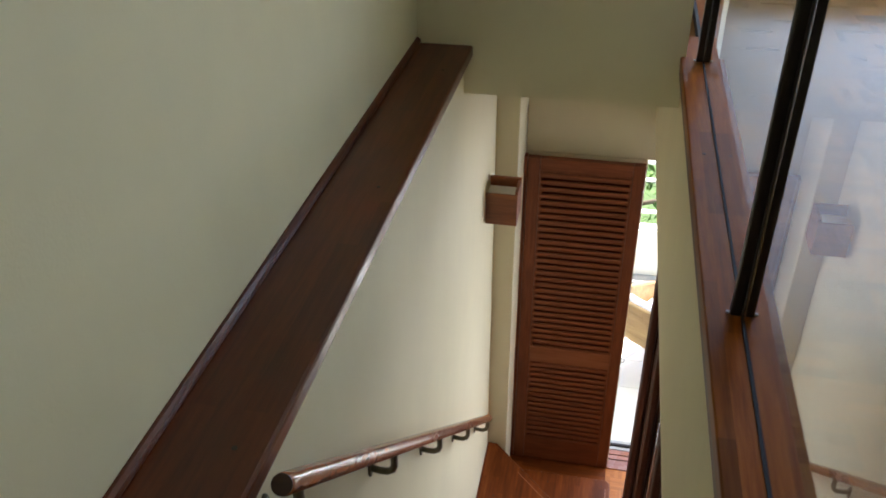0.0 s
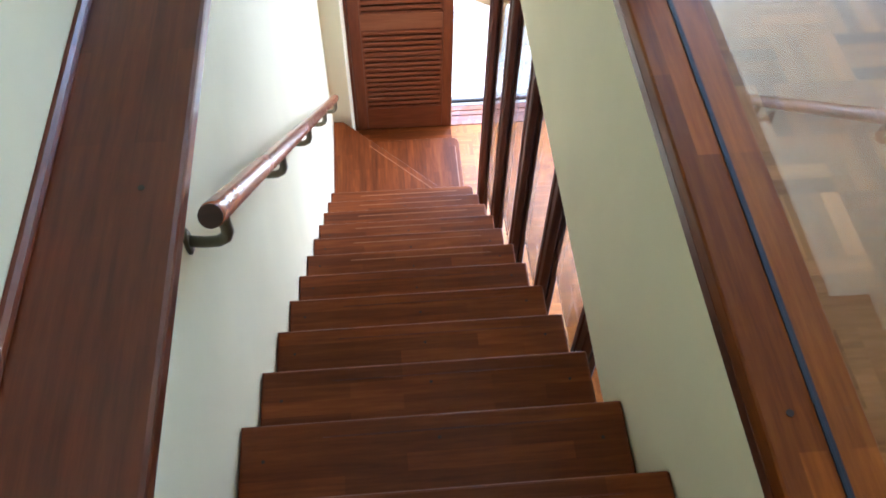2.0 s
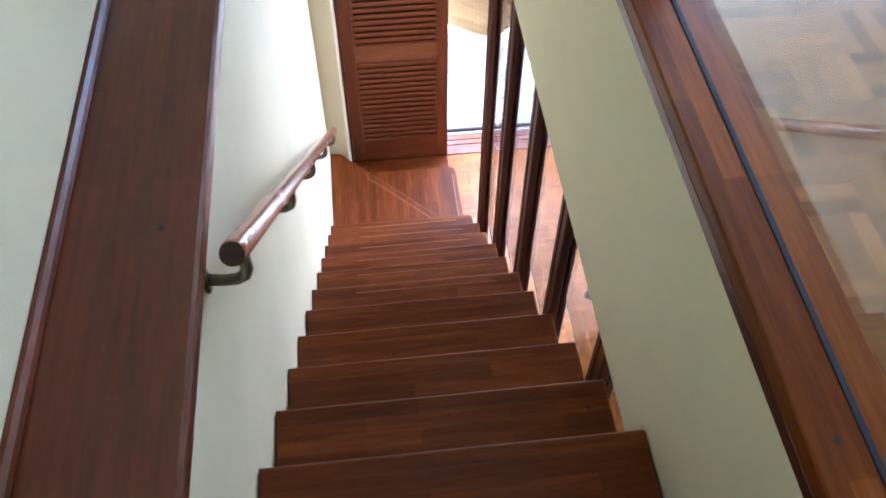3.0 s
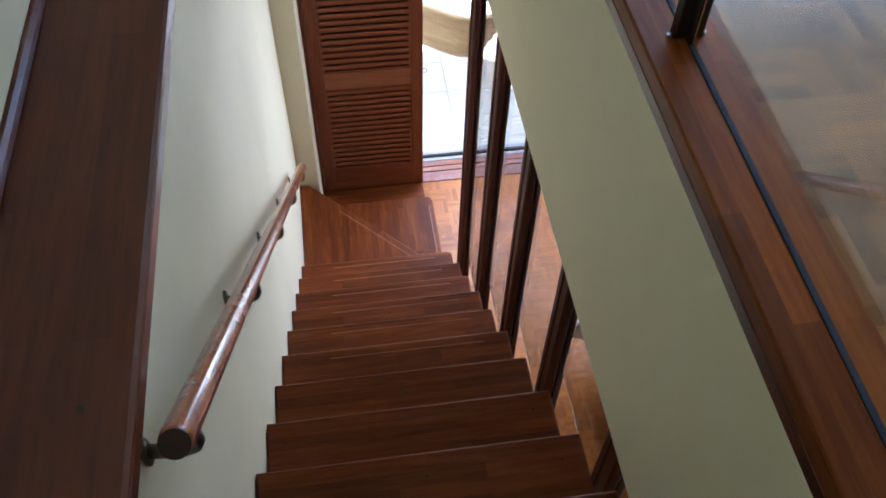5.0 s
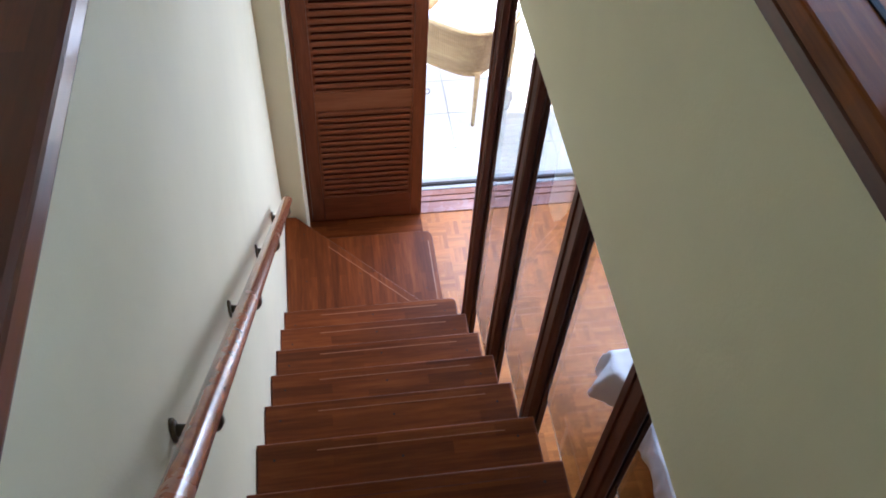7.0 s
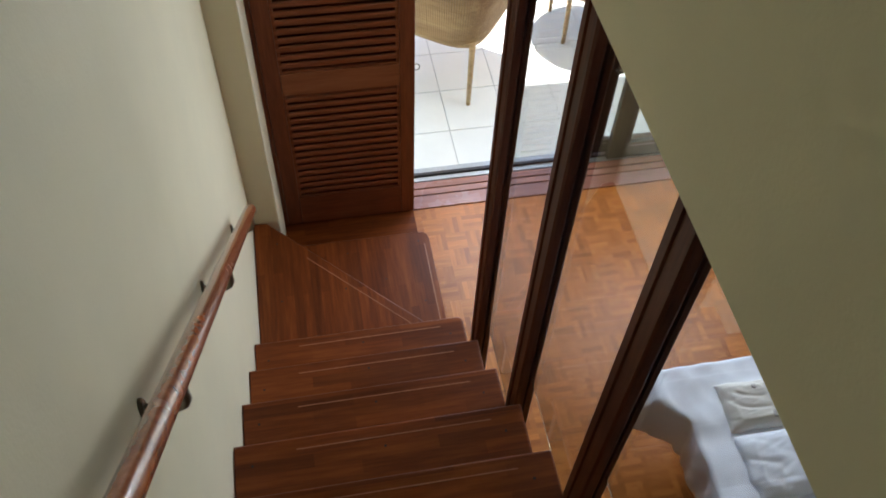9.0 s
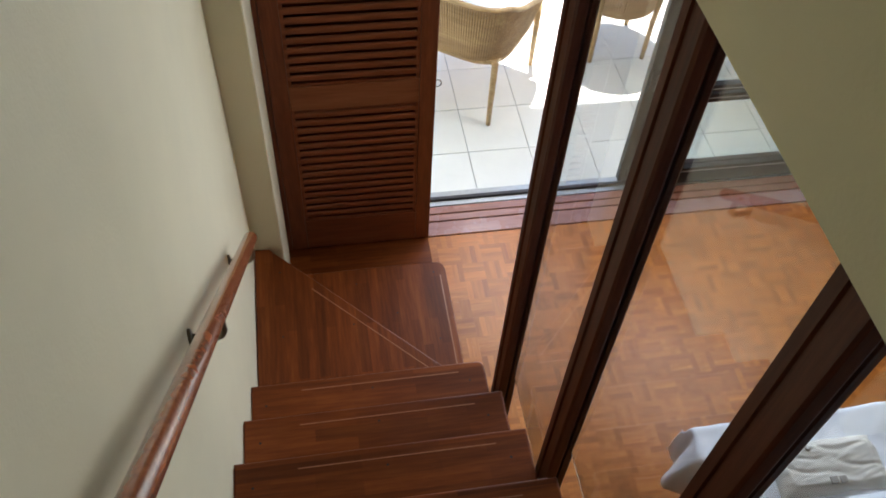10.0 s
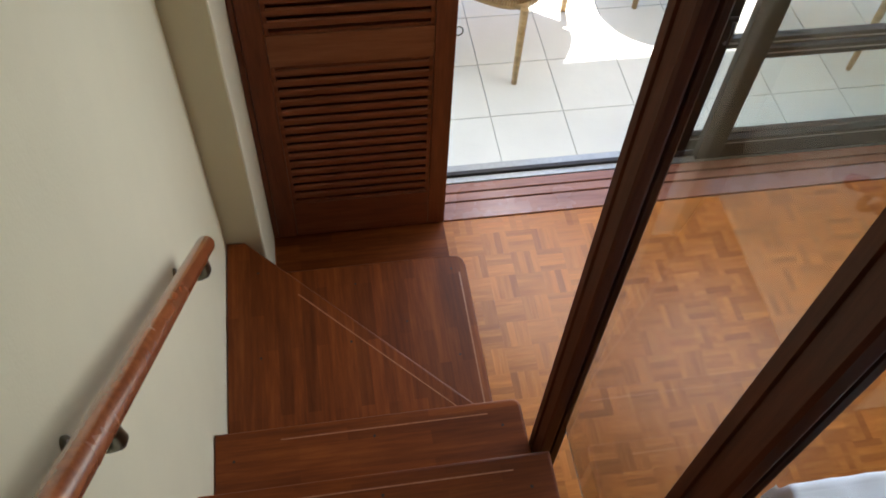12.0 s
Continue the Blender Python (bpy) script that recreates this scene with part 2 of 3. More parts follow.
def extrude_x(profile, x0, x1, bm=None):
    """A (y, z) profile drawn out along x."""
    bm = bm or bmesh.new()
    a = [bm.verts.new((x0, y, z)) for y, z in profile]
    b = [bm.verts.new((x1, y, z)) for y, z in profile]
    n = len(profile)
    fs = [bm.faces.new(a), bm.faces.new(b[::-1])]
    fs += [bm.faces.new((a[i], b[i], b[(i + 1) % n], a[(i + 1) % n])) for i in range(n)]
    bmesh.ops.recalc_face_normals(bm, faces=fs)
    return bm


def extrude_y(profile, y0, y1):
    """An (x, z) profile drawn out along y."""
    bm = extrude_x([(x, z) for x, z in profile], y0, y1)
    for v in bm.verts:
        v.co = Vector((v.co.y, v.co.x, v.co.z))
    bmesh.ops.recalc_face_normals(bm, faces=bm.faces[:])
    return bm


def tube(points, radius, sides=12, bm=None, caps=True):
    """A round bar through points; radius may be a list."""
    bm = bm or bmesh.new()
    pts = [Vector(p) for p in points]
    rad = radius if isinstance(radius, (list, tuple)) else [radius] * len(pts)
    rings, side = [], None
    for i, p in enumerate(pts):
        way = (pts[min(i + 1, len(pts) - 1)] - pts[max(i - 1, 0)]).normalized()
        if side is None:
            side = way.orthogonal().normalized()
        side = (side - way * side.dot(way)).normalized()
        other = way.cross(side)
        rings.append([bm.verts.new(p + rad[i] * (math.cos(a) * side + math.sin(a) * other)) for a in (2 * math.pi * k / sides for k in range(sides))])
    for a, b in zip(rings, rings[1:]):
        for k in range(sides):
            f = bm.faces.new((a[k], a[(k + 1) % sides], b[(k + 1) % sides], b[k]))
            f.smooth = True
    if caps:
        bm.faces.new(rings[0][::-1])
        bm.faces.new(rings[-1])
    return bm


def mesh_object(name, bm, material):
    data = bpy.data.meshes.new(name)
    bm.to_mesh(data)
    bm.free()
    data.materials.append(material)
    return new(name, data)


def part(name, bm, material, parent, label=""):
    ob = mesh_object(name, bm, material)
    ob.parent = parent
    if parent.parent is None:
        ob.matrix_parent_inverse = parent.matrix_basis.inverted()
    return tagged(ob, label)


def thing(name, at, label, category, group="", kind=""):
    ob = new(name)
    ob.empty_display_size = 0.05
    ob.matrix_basis = Matrix.Translation(at)
    return tagged(ob, label, category, group, kind)


def setting(name, bm, material, label, category=""):
    return tagged(mesh_object(name, bm, material), label, category or name.split("_")[0], kind="structure")


def boxes(*spans):
    bm = bmesh.new()
    for s in spans:
        block(*s, bm=bm)
    return bm


# ---- measures of the stair hall ----
RISE, GOING, NOSE = 0.185, 0.2055, 2.400
UP = 16 * RISE  # upper floor
WELL_R = 0.705  # face of the beam
LOFT = 5.35
BULK = 2.23
SOFFIT = 2.83
DOOR_Y = 3.33


def nosing(k):
    return NOSE - GOING * (k - 1)


# ---- the large structure ----
TOP_Y = nosing(14)
setting("floor", block(-0.3, 4.6, -2.6, 3.390, -0.15, -0.008), M_JOINT, "dark bedding under the lower parquet floor", "floor")
setting("wall_stair", boxes((-0.33, 0.0, -2.6, 3.069, 0.0, 2.952)), M_WALL, "cream plastered stair wall beside the steps", "wall")
setting("wall_upper", boxes((-0.33, -0.157, -2.6, 3.55, 2.955, LOFT)), M_WALL, "cream plastered wall above the wooden ledge", "wall")
setting("wall_pier", block(-0.33, 0.106, 3.069, 3.55, 0.0, SOFFIT - 0.003, 0.006), M_WALL, "cream plastered pier beside the shutter", "wall")
setting("wall_bulkhead", boxes((-0.154, 0.700, BULK, BULK + 0.12, SOFFIT, LOFT)), M_WALL, "cream plastered bulkhead closing the stairwell", "wall")
setting("wall_beam", boxes((WELL_R, 0.80, -2.6, 3.40, 2.265, 2.942)), M_WALL, "deep cream plastered beam beside the stairwell", "wall")
setting("wall_terrace", boxes((0.109, 0.700, 3.40, 3.55, 0.0, 2.06), (0.109, 2.80, 3.40, 3.55, 2.063, SOFFIT - 0.003),
                              (2.80, 4.6, 3.40, 3.55, 0.0, SOFFIT - 0.003)), M_WALL, "cream plastered wall with a wide terrace opening", "wall")
setting("wall_east", boxes((4.6, 4.75, -2.6, 3.55, -0.15, LOFT)), M_WALL, "cream plastered far side wall", "wall")
setting("wall_south", boxes((-0.33, 4.6, -2.75, -2.603, -0.15, LOFT)), M_WALL, "cream plastered end wall", "wall")
setting("wall_window", boxes((-0.175, 0.90, 3.40, 3.55, UP, LOFT), (4.3, 4.6, 3.40, 3.55, UP, LOFT),
                             (0.903, 4.297, 3.40, 3.55, UP, 3.15), (0.903, 4.297, 3.40, 3.55, 5.0, LOFT)), M_WALL, "cream upper wall with a wide window", "wall")
setting("ceiling_lower", boxes((0.803, 4.6, -2.6, 3.55, SOFFIT, 2.90), (-0.175, WELL_R - 0.003, BULK + 0.123, 3.55, SOFFIT, 2.90)), M_CEIL, "pale painted lower ceiling", "ceiling")
# Drawn out to y 4.20: unseen eave added to keep sun off the upper floor
setting("ceiling_upper", block(-0.33, 4.75, -2.75, 4.20, LOFT + 0.002, LOFT + 0.12), M_CEIL, "pale painted upper ceiling with an added unseen eave against the sun", "ceiling")
setting("floor_upper", boxes((0.804, 4.6, -2.6, 3.397, 2.903, UP - 0.008), (-0.175, 0.801, BULK + 0.123, 3.397, 2.945, UP - 0.008),
                             (-0.175, 0.70, -2.6, TOP_Y - 0.03, 2.80, UP - 0.008)), M_JOINT, "dark bedding under the upper parquet floor", "floor")

# Ledge on the stair wall: board, and the low skirting behind it
left_ledge = thing("ledge", (0, 1, 2.955), "dark red-brown hardwood ledge along the stair wall", "ledge", kind="structure")
edge = [(-0.157, 2.956), (0.022, 2.956), (0.0285, 2.960), (0.030, 2.966), (0.030, 2.988), (0.0285, 2.9935), (0.023, 2.996), (-0.157, 2.996)]
part("board", extrude_y(edge, -2.6, BULK - 0.002), M_CAP, left_ledge)
part("skirting", extrude_y([(-0.156, 2.997), (-0.143, 2.997), (-0.142, 3.002), (-0.144, 3.009), (-0.150, 3.014), (-0.156, 3.015)], -2.6, BULK - 0.002), M_CAP, left_ledge)
for y in (0.42, 1.25, -0.4, 2.0):
    part("plug", tube([(-0.023, y, 2.9955), (-0.023, y, 2.9972)], 0.0045, 10), M_PLUG, left_ledge, "small dark wooden plug")

# Kerb under the glass balustrade
kerb = thing("kerb", (0.75, 1, 2.945), "polished red-brown hardwood kerb under the glass balustrade", "ledge", kind="structure")
part("fascia", extrude_y([(0.686, 2.944), (0.715, 2.944), (0.715, 2.967), (0.688, 2.967), (0.686, 2.965)], -2.6, BULK - 0.002), M_CAP, kerb)
part("kerb_board", extrude_y([(0.684, 2.972), (0.688, 2.970), (0.7465, 2.970), (0.7465, 3.000), (0.6875, 3.000), (0.6848, 2.9985), (0.684, 2.996)], -2.6, BULK + 0.20), M_KERB, kerb)
part("kerb_board", extrude_y([(0.7580, 2.943), (0.803, 2.943), (0.803, 2.9995), (0.8025, 3.000), (0.7580, 3.000)], -2.6, 3.397), M_KERB, kerb)
part("groove", extrude_y([(0.7468, 2.972), (0.7577, 2.972), (0.7577, 3.0020), (0.7468, 3.0020)], -2.6, 3.397), M_SEAL, kerb, "blue-black sealed groove holding the glass")
for y in (0.045, 1.55, -0.9):
    part("plug", tube([(0.718, y, 2.9995), (0.718, y, 3.0008)], 0.0045, 10), M_PLUG, kerb, "small dark wooden plug")


# ---- staircase ----
stairs = thing("staircase", (0.35, 1.2, 0), "steep red-brown hardwood staircase with winders at its foot", "staircase")


def tread(k):
    """A tread with a rounded nose."""
    y, z = nosing(k), (k + 2) * RISE
    wide = 0.708 if k < 10 else WELL_R - 0.002
    back = nosing(k + 1) - 0.0225
    c = 0.022 if k == 1 else 0.006
    arc = [(wide - c + c * math.sin(a), y - c + c * math.cos(a)) for a in (0, 0.39, 0.785, 1.18, 1.571)]
    outline = [(0.002, back), (0.002, y), *arc, (wide, back)]
    t = part("tread", prism(outline[::-1], z - 0.030, z, 0.007, 3), M_TREAD, stairs)
    return t, wide, y, z


for k in range(1, 14):
    t, wide, y, z = tread(k)
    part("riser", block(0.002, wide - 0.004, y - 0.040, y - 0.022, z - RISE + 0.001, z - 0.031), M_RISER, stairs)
    # Painted glint on the lower treads only; the higher lines stay dark
    part("grip_strip", block(0.15, min(wide, 0.70) - 0.075, y - 0.0335, y - 0.0305, z - 0.001, z + 0.0005), M_INLAY if k < 7 else M_RISER, t, "thin grip line, glint painted in on the lower treads")
    for x in (0.045, 0.36, 0.655):
        part("plug", tube([(x, y - 0.060 - 0.012 * math.sin(7 * k + 9 * x), z - 0.001), (x, y - 0.060 - 0.012 * math.sin(7 * k + 9 * x), z + 0.0007)], 0.0035, 8), M_PLUG, t, "dark wooden plug")
    # thin skirting piece on the wall
    part("skirting", block(0.0015, 0.0085, y - 0.028, y - 0.012, z - RISE + 0.002, z - 0.032), M_PLUG, stairs)
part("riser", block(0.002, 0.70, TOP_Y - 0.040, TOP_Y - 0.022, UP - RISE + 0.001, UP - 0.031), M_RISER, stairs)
part("landing_nosing", block(0.002, 0.70, TOP_Y - 0.12, TOP_Y, UP - 0.030, UP + 0.002, 0.006), M_TREAD, stairs)

back1 = nosing(1) - 0.040
upper_winder = part("winder_tread", prism([(0.002, back1), (0.70, back1), (0.703, 2.405), (0.055, 3.063), (0.002, 3.066)], 2 * RISE - 0.03, 2 * RISE, 0.007, 3), M_WINDER, stairs)
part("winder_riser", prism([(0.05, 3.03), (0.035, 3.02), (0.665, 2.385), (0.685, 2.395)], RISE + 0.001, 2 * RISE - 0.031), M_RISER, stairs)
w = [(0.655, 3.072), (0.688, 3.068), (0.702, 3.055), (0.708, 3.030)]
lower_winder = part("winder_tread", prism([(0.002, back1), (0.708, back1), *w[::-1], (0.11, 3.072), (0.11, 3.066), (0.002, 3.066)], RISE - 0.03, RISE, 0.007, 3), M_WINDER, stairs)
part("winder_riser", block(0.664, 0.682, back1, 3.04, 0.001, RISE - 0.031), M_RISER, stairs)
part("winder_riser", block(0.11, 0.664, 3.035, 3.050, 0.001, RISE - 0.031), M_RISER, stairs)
# grip lines along the noses of the winders
way = Vector((0.648, -0.658, 0)).normalized()
side = Vector((-way.y, way.x, 0))
for off, s0, s1 in ((-0.036, 0.24, 0.80),):
    a = Vector((0.055, 3.063, 0)) + way * s0 + side * off
    b = Vector((0.055, 3.063, 0)) + way * s1 + side * off
    q = side * 0.0016
    part("grip_strip", prism([(a - q)[:2], (b - q)[:2], (b + q)[:2], (a + q)[:2]], 2 * RISE - 0.001, 2 * RISE + 0.0007), M_INLAY, upper_winder, "thin pale grip line")
part("grip_strip", block(0.6815, 0.6855, 2.43, 3.005, RISE - 0.001, RISE + 0.0007), M_INLAY, lower_winder, "thin pale grip line")
for x, y in ((0.09, 2.68), (0.33, 2.70), (0.09, 2.95)):
    part("plug", tube([(x, y, 2 * RISE - 0.001), (x, y, 2 * RISE + 0.0007)], 0.0035, 8), M_PLUG, upper_winder, "dark wooden plug")
for x, y in ((0.660, 3.02), (0.64, 2.72), (0.36, 3.0), (0.50, 2.85)):
    part("plug", tube([(x, y, RISE - 0.001), (x, y, RISE + 0.0007)], 0.0035, 8), M_PLUG, lower_winder, "dark wooden plug")

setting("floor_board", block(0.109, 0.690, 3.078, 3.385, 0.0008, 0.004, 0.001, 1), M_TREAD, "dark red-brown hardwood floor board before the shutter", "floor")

# ---- glass partition beside the steps ----
screen = thing("glass_partition", (0.715, 1.6, 0), "tall glass partition with dark hardwood mullions", "partition")


def mullion_y(i):
    return (2.247, 1.841, 1.430, 1.019, 0.608)[i - 1]


def mullion(y0):
    """A moulded upright: rebated stops each side of the glass line."""
    a, b = y0, y0 + 0.070
    profile = [(0.7200, b - 0.004), (0.7200, b - 0.022), (0.7245, b - 0.024), (0.7245, b - 0.034), (0.7210, b - 0.036), (0.7210, a + 0.008), (0.725, a + 0.003), (0.739, a), (0.7425, a + 0.001),
               (0.7435, a + 0.012), (0.7475, a + 0.012), (0.7485, a + 0.001), (0.762, a), (0.767, a + 0.005), (0.768, a + 0.012),
               (0.768, b - 0.005), (0.763, b), (0.725, b)]
    return prism(profile, 0.0, 2.262)


for i in range(1, 6):
    part("mullion", mullion(mullion_y(i)), M_MULL, screen)
for i in range(1, 5):
    y0, y1 = mullion_y(i + 1) + 0.0685, mullion_y(i) + 0.0015
    pane = part("pane", block(0.7490, 0.7550, y0, y1, (2 * i + 2) * RISE + 0.003, 2.262), M_GLASS, screen)
    pane.visible_shadow = False

# ---- glass balustrade upstairs ----
rail_up = thing("glass_balustrade", (0.757, 1, 3.0), "frameless glass balustrade with black steel posts", "balustrade")
for y in (0.90, 2.20, -1.6):
    p = part("post", block(0.729, 0.775, y - 0.010, y + 0.010, 3.0005, 4.05, 0.003), M_BLACK, rail_up)
    part("fin", block(0.747, 0.757, y - 0.024, y - 0.0102, 3.0005, 4.05, 0.002), M_BLACK, p)
    for dx in (-0.027, 0.027):
        part("screw", tube([(0.752 + dx, y, 2.9995), (0.752 + dx, y, 3.004)], 0.0035, 8), M_ALU2, p, "bright steel screw")
for y0, y1 in ((-1.585, 0.874), (0.912, 2.174)):
    pane = part("pane", block(0.7495, 0.7545, y0, y1, 2.9995, 3.99, 0.0008, 1), M_GLASS, rail_up)
    pane.visible_shadow = False

# ---- handrail ----
handrail = thing("handrail", (0.0, 1.5, 2.0), "round polished red-brown wooden handrail on bronze brackets", "handrail")
R0, R1 = Vector((0.066, 0.378, 2.982)), Vector((0.063, 2.614, 0.992))
rw = (R1 - R0).normalized()
bar = part("rail", tube([R0, R0 + rw * 0.004, R0 + rw * 0.012, R1 - rw * 0.012, R1 - rw * 0.004, R1], [0.0150, 0.0172, 0.0182, 0.0182, 0.0172, 0.0145], 24), M_RAIL, handrail)
part("end_cap", tube([R0 - rw * 0.0015, R0 + rw * 0.001], 0.0165, 24), M_RAILEND, bar, "dark end grain of the rail")


def bracket(y):
    at = R0 + (R1 - R0) * ((y - R0.y) / (R1.y - R0.y))
    base = Vector((0.0, y + 0.012, at.z - 0.088))
    arm = part("bracket", tube([base + Vector((0.004, 0, 0)), base + Vector((0.026, 0, -0.004)), base + Vector((0.046, -0.001, -0.002)), base + Vector((0.059, -0.003, 0.009)), base + Vector((0.065, -0.006, 0.027)), base + Vector((0.066, -0.010, 0.055)), at + Vector((0.001, 0, -0.015))], [0.0090, 0.0086, 0.0088, 0.0092, 0.0090, 0.0088, 0.0095], 12), M_BRONZE, handrail, "aged bronze bracket")
    bm = tube([base, base + Vector((0.004, 0, 0)), base + Vector((0.006, 0, 0))], [0.0125, 0.0125, 0.0105], 20)
    for v in bm.verts:
        v.co.z = base.z + (v.co.z - base.z) * 2.3
    part("rose", bm, M_BRONZE, arm)
    for dz in (-0.02, 0.02):
        part("screw", tube([base + Vector((0.005, 0, dz)), base + Vector((0.0075, 0, dz))], 0.0032, 8), M_ALU2, arm)


for y in (0.424, 0.95, 1.46, 1.99, 2.545):
    bracket(y)

# ---- open wooden wall sconce ----
sconce = thing("wall_sconce", (0.0, 2.84, 2.0), "open-topped reddish wooden box sconce on the wall", "lamp")
part("front_panel", block(0.002, 0.140, 2.770, 2.784, 2.000, 2.150, 0.002), M_SCONCE, sconce)
part("back_panel", block(0.002, 0.140, 2.906, 2.920, 2.000, 2.165, 0.002), M_SCONCE, sconce)
part("side_panel", block(0.126, 0.140, 2.785, 2.905, 2.000, 2.160, 0.002), M_SCONCE, sconce)
part("glass_tray", block(0.002, 0.125, 2.785, 2.905, 2.115, 2.121), M_WHITE, sconce, "milky glass tray")

# ---- louvred shutter ----
shutter = thing("louvred_door", (0.4, DOOR_Y, 0), "tall reddish-brown louvred hardwood door, shut against the wall", "door")
DX0, DX1, DZ0, DZ1 = 0.124, 0.692, 0.012, 2.058
part("jamb", block(0.1065, 0.122, DOOR_Y + 0.004, DOOR_Y + 0.05, 0.0, 2.06, 0.002), M_DOOR, shutter)
for x0, x1 in ((DX0, 0.186), (0.634, DX1)):
    part("stile", block(x0, x1, DOOR_Y, DOOR_Y + 0.04, DZ0, DZ1, 0.003), M_DOOR, shutter)
for z0, z1 in ((DZ0, 0.186), (0.780, 0.886), (1.992, DZ1)):
    part("rail", block(0.1865, 0.6335, DOOR_Y + 0.001, DOOR_Y + 0.039, z0, z1, 0.003), M_MIDRAIL if 0.5 < z0 < 1.0 else M_SLAT, shutter)
for z0, z1 in ((0.186, 0.780), (0.886, 1.992)):
    for x0, x1 in ((0.1868, 0.199), (0.621, 0.6332)):
        part("bead", block(x0, x1, DOOR_Y + 0.004, DOOR_Y + 0.012, z0 + 0.001, z1 - 0.001, 0.002), M_DOOR, shutter)
    for za, zb in ((z0 + 0.001, z0 + 0.011), (z1 - 0.011, z1 - 0.001)):
        part("bead", block(0.1995, 0.6205, DOOR_Y + 0.004, DOOR_Y + 0.012, za, zb, 0.002), M_DOOR, shutter)
slat_data = None
for z0, z1, n in ((0.198, 0.768, 15), (0.898, 1.980, 28)):
    step = (z1 - z0) / n
    for i in range(n):
        z = z0 + (i + 0.5) * step
        if slat_data is None:
            bm = extrude_x([(-0.0145, -0.0095), (-0.0172, -0.0050), (-0.0172, 0.0110), (-0.0135, 0.0155), (-0.0085, 0.0150), (0.0155, -0.0080), (0.0155, -0.0190), (0.0090, -0.0210)], 0.187, 0.633)
            s = part("slat", bm, M_SLAT, shutter)
            slat_data = s.data
        else:
            s = new("slat", slat_data)
            s.parent = shutter
            s.matrix_parent_inverse = shutter.matrix_basis.inverted()
        s.matrix_basis = Matrix.Translation((0, DOOR_Y + 0.021, z))
# Dark sheet added behind the slats; its colour gives the gaps their shade
part("panel_back", block(0.187, 0.633, DOOR_Y + 0.0395, DOOR_Y + 0.045, 0.10, 2.0), M_RISER, shutter, "dark sheet standing in for the shade between the slats")
part("ring_pull", tube([(0.701 + 0.012 * math.sin(a), DOOR_Y + 0.02, 0.845 + 0.015 * math.cos(a)) for a in [2 * math.pi * i / 16 for i in range(17)]], 0.0018, 8), M_BRONZE, shutter, "small bronze ring")

# ---- threshold and sliding terrace doors ----
sill = thing("threshold", (1.6, 3.45, 0), "reddish hardwood threshold with dark sliding tracks", "threshold", kind="structure")
for y0, y1 in ((3.338, 3.412), (3.418, 3.453), (3.459, 3.498)):
    part("board", block(0.694, 2.80, y0, y1, -0.03, 0.006, 0.0015, 1), M_SILL, sill)
for y in (3.412, 3.453, 3.498):
    part("track_groove", block(0.694, 2.80, y + 0.0004, y + 0.0056, -0.03, -0.004), M_PLUG, sill)
part("metal_strip", block(0.70, 2.80, 3.504, 3.5295, -0.03, 0.004, 0.001, 1), M_ALU2, sill, "pale worn metal strip")
part("track", block(0.70, 2.80, 3.530, 3.548, -0.03, 0.016, 0.002), M_BLACK, sill, "black door track")
part("outer_sill", block(0.70, 2.80, 3.5485, 3.60, -0.06, -0.012, 0.003), M_ALU2, sill)


def leaf(x0, x1, y, label, st, rails):
    d = thing("sliding_door", ((x0 + x1) / 2, y, 0), label, "door", "sliding terrace doors")
    for a, b in ((x0, x0 + st), (x1 - 0.06, x1)):
        part("stile", block(a, b, y - 0.016, y + 0.016, 0.018, 2.05, 0.003), M_ALU, d)
    for z0, z1 in rails:
        r = part("rail", block(x0 + st, x1 - 0.06, y - 0.015, y + 0.015, z0, z1, 0.003), M_ALU, d)
        part("glazing_bead", block(x0 + st, x1 - 0.06, y - 0.0165, y - 0.0152, z1 - 0.022, z1 - 0.017), M_ALU2, r)
    for z0, z1 in ((rails[0][1], rails[1][0]), (rails[-2][1], rails[-1][0])):
        g = part("pane", block(x0 + st, x1 - 0.06, y - 0.003, y + 0.003, z0, z1), M_GLASS2, d)
        g.visible_shadow = False
    return d


leaf(1.668, 2.78, 3.512, "dark aluminium sliding glass door, slid open", 0.097, ((0.018, 0.117), (0.508, 0.552), (0.566, 0.600), (1.985, 2.05)))
door_out = leaf(1.592, 2.70, 3.560, "dark aluminium sliding glass door behind another", 0.055, ((0.018, 0.100), (0.515, 0.560), (1.985, 2.05)))
lock = part("lock", block(1.600, 1.640, 3.528, 3.543, 0.56, 0.66, 0.006), M_BLACK, door_out, "black lock case")
part("handle", tube([(1.622, 3.532, 0.555), (1.622, 3.515, 0.575), (1.622, 3.510, 0.61), (1.622, 3.522, 0.65)], 0.007, 10), M_BLACK, lock)

# ---- bed ----
bed = thing("bed", (2.2, 1.2, 0), "low bed with a rumpled white cotton sheet", "bed")
part("base", block(1.52, 3.2, 0.15, 2.05, 0.0, 0.22, 0.01), M_BED, bed)
part("mattress", block(1.45, 3.2, 0.12, 2.10, 0.222, 0.418, 0.03, 3), M_MATTRESS, bed)


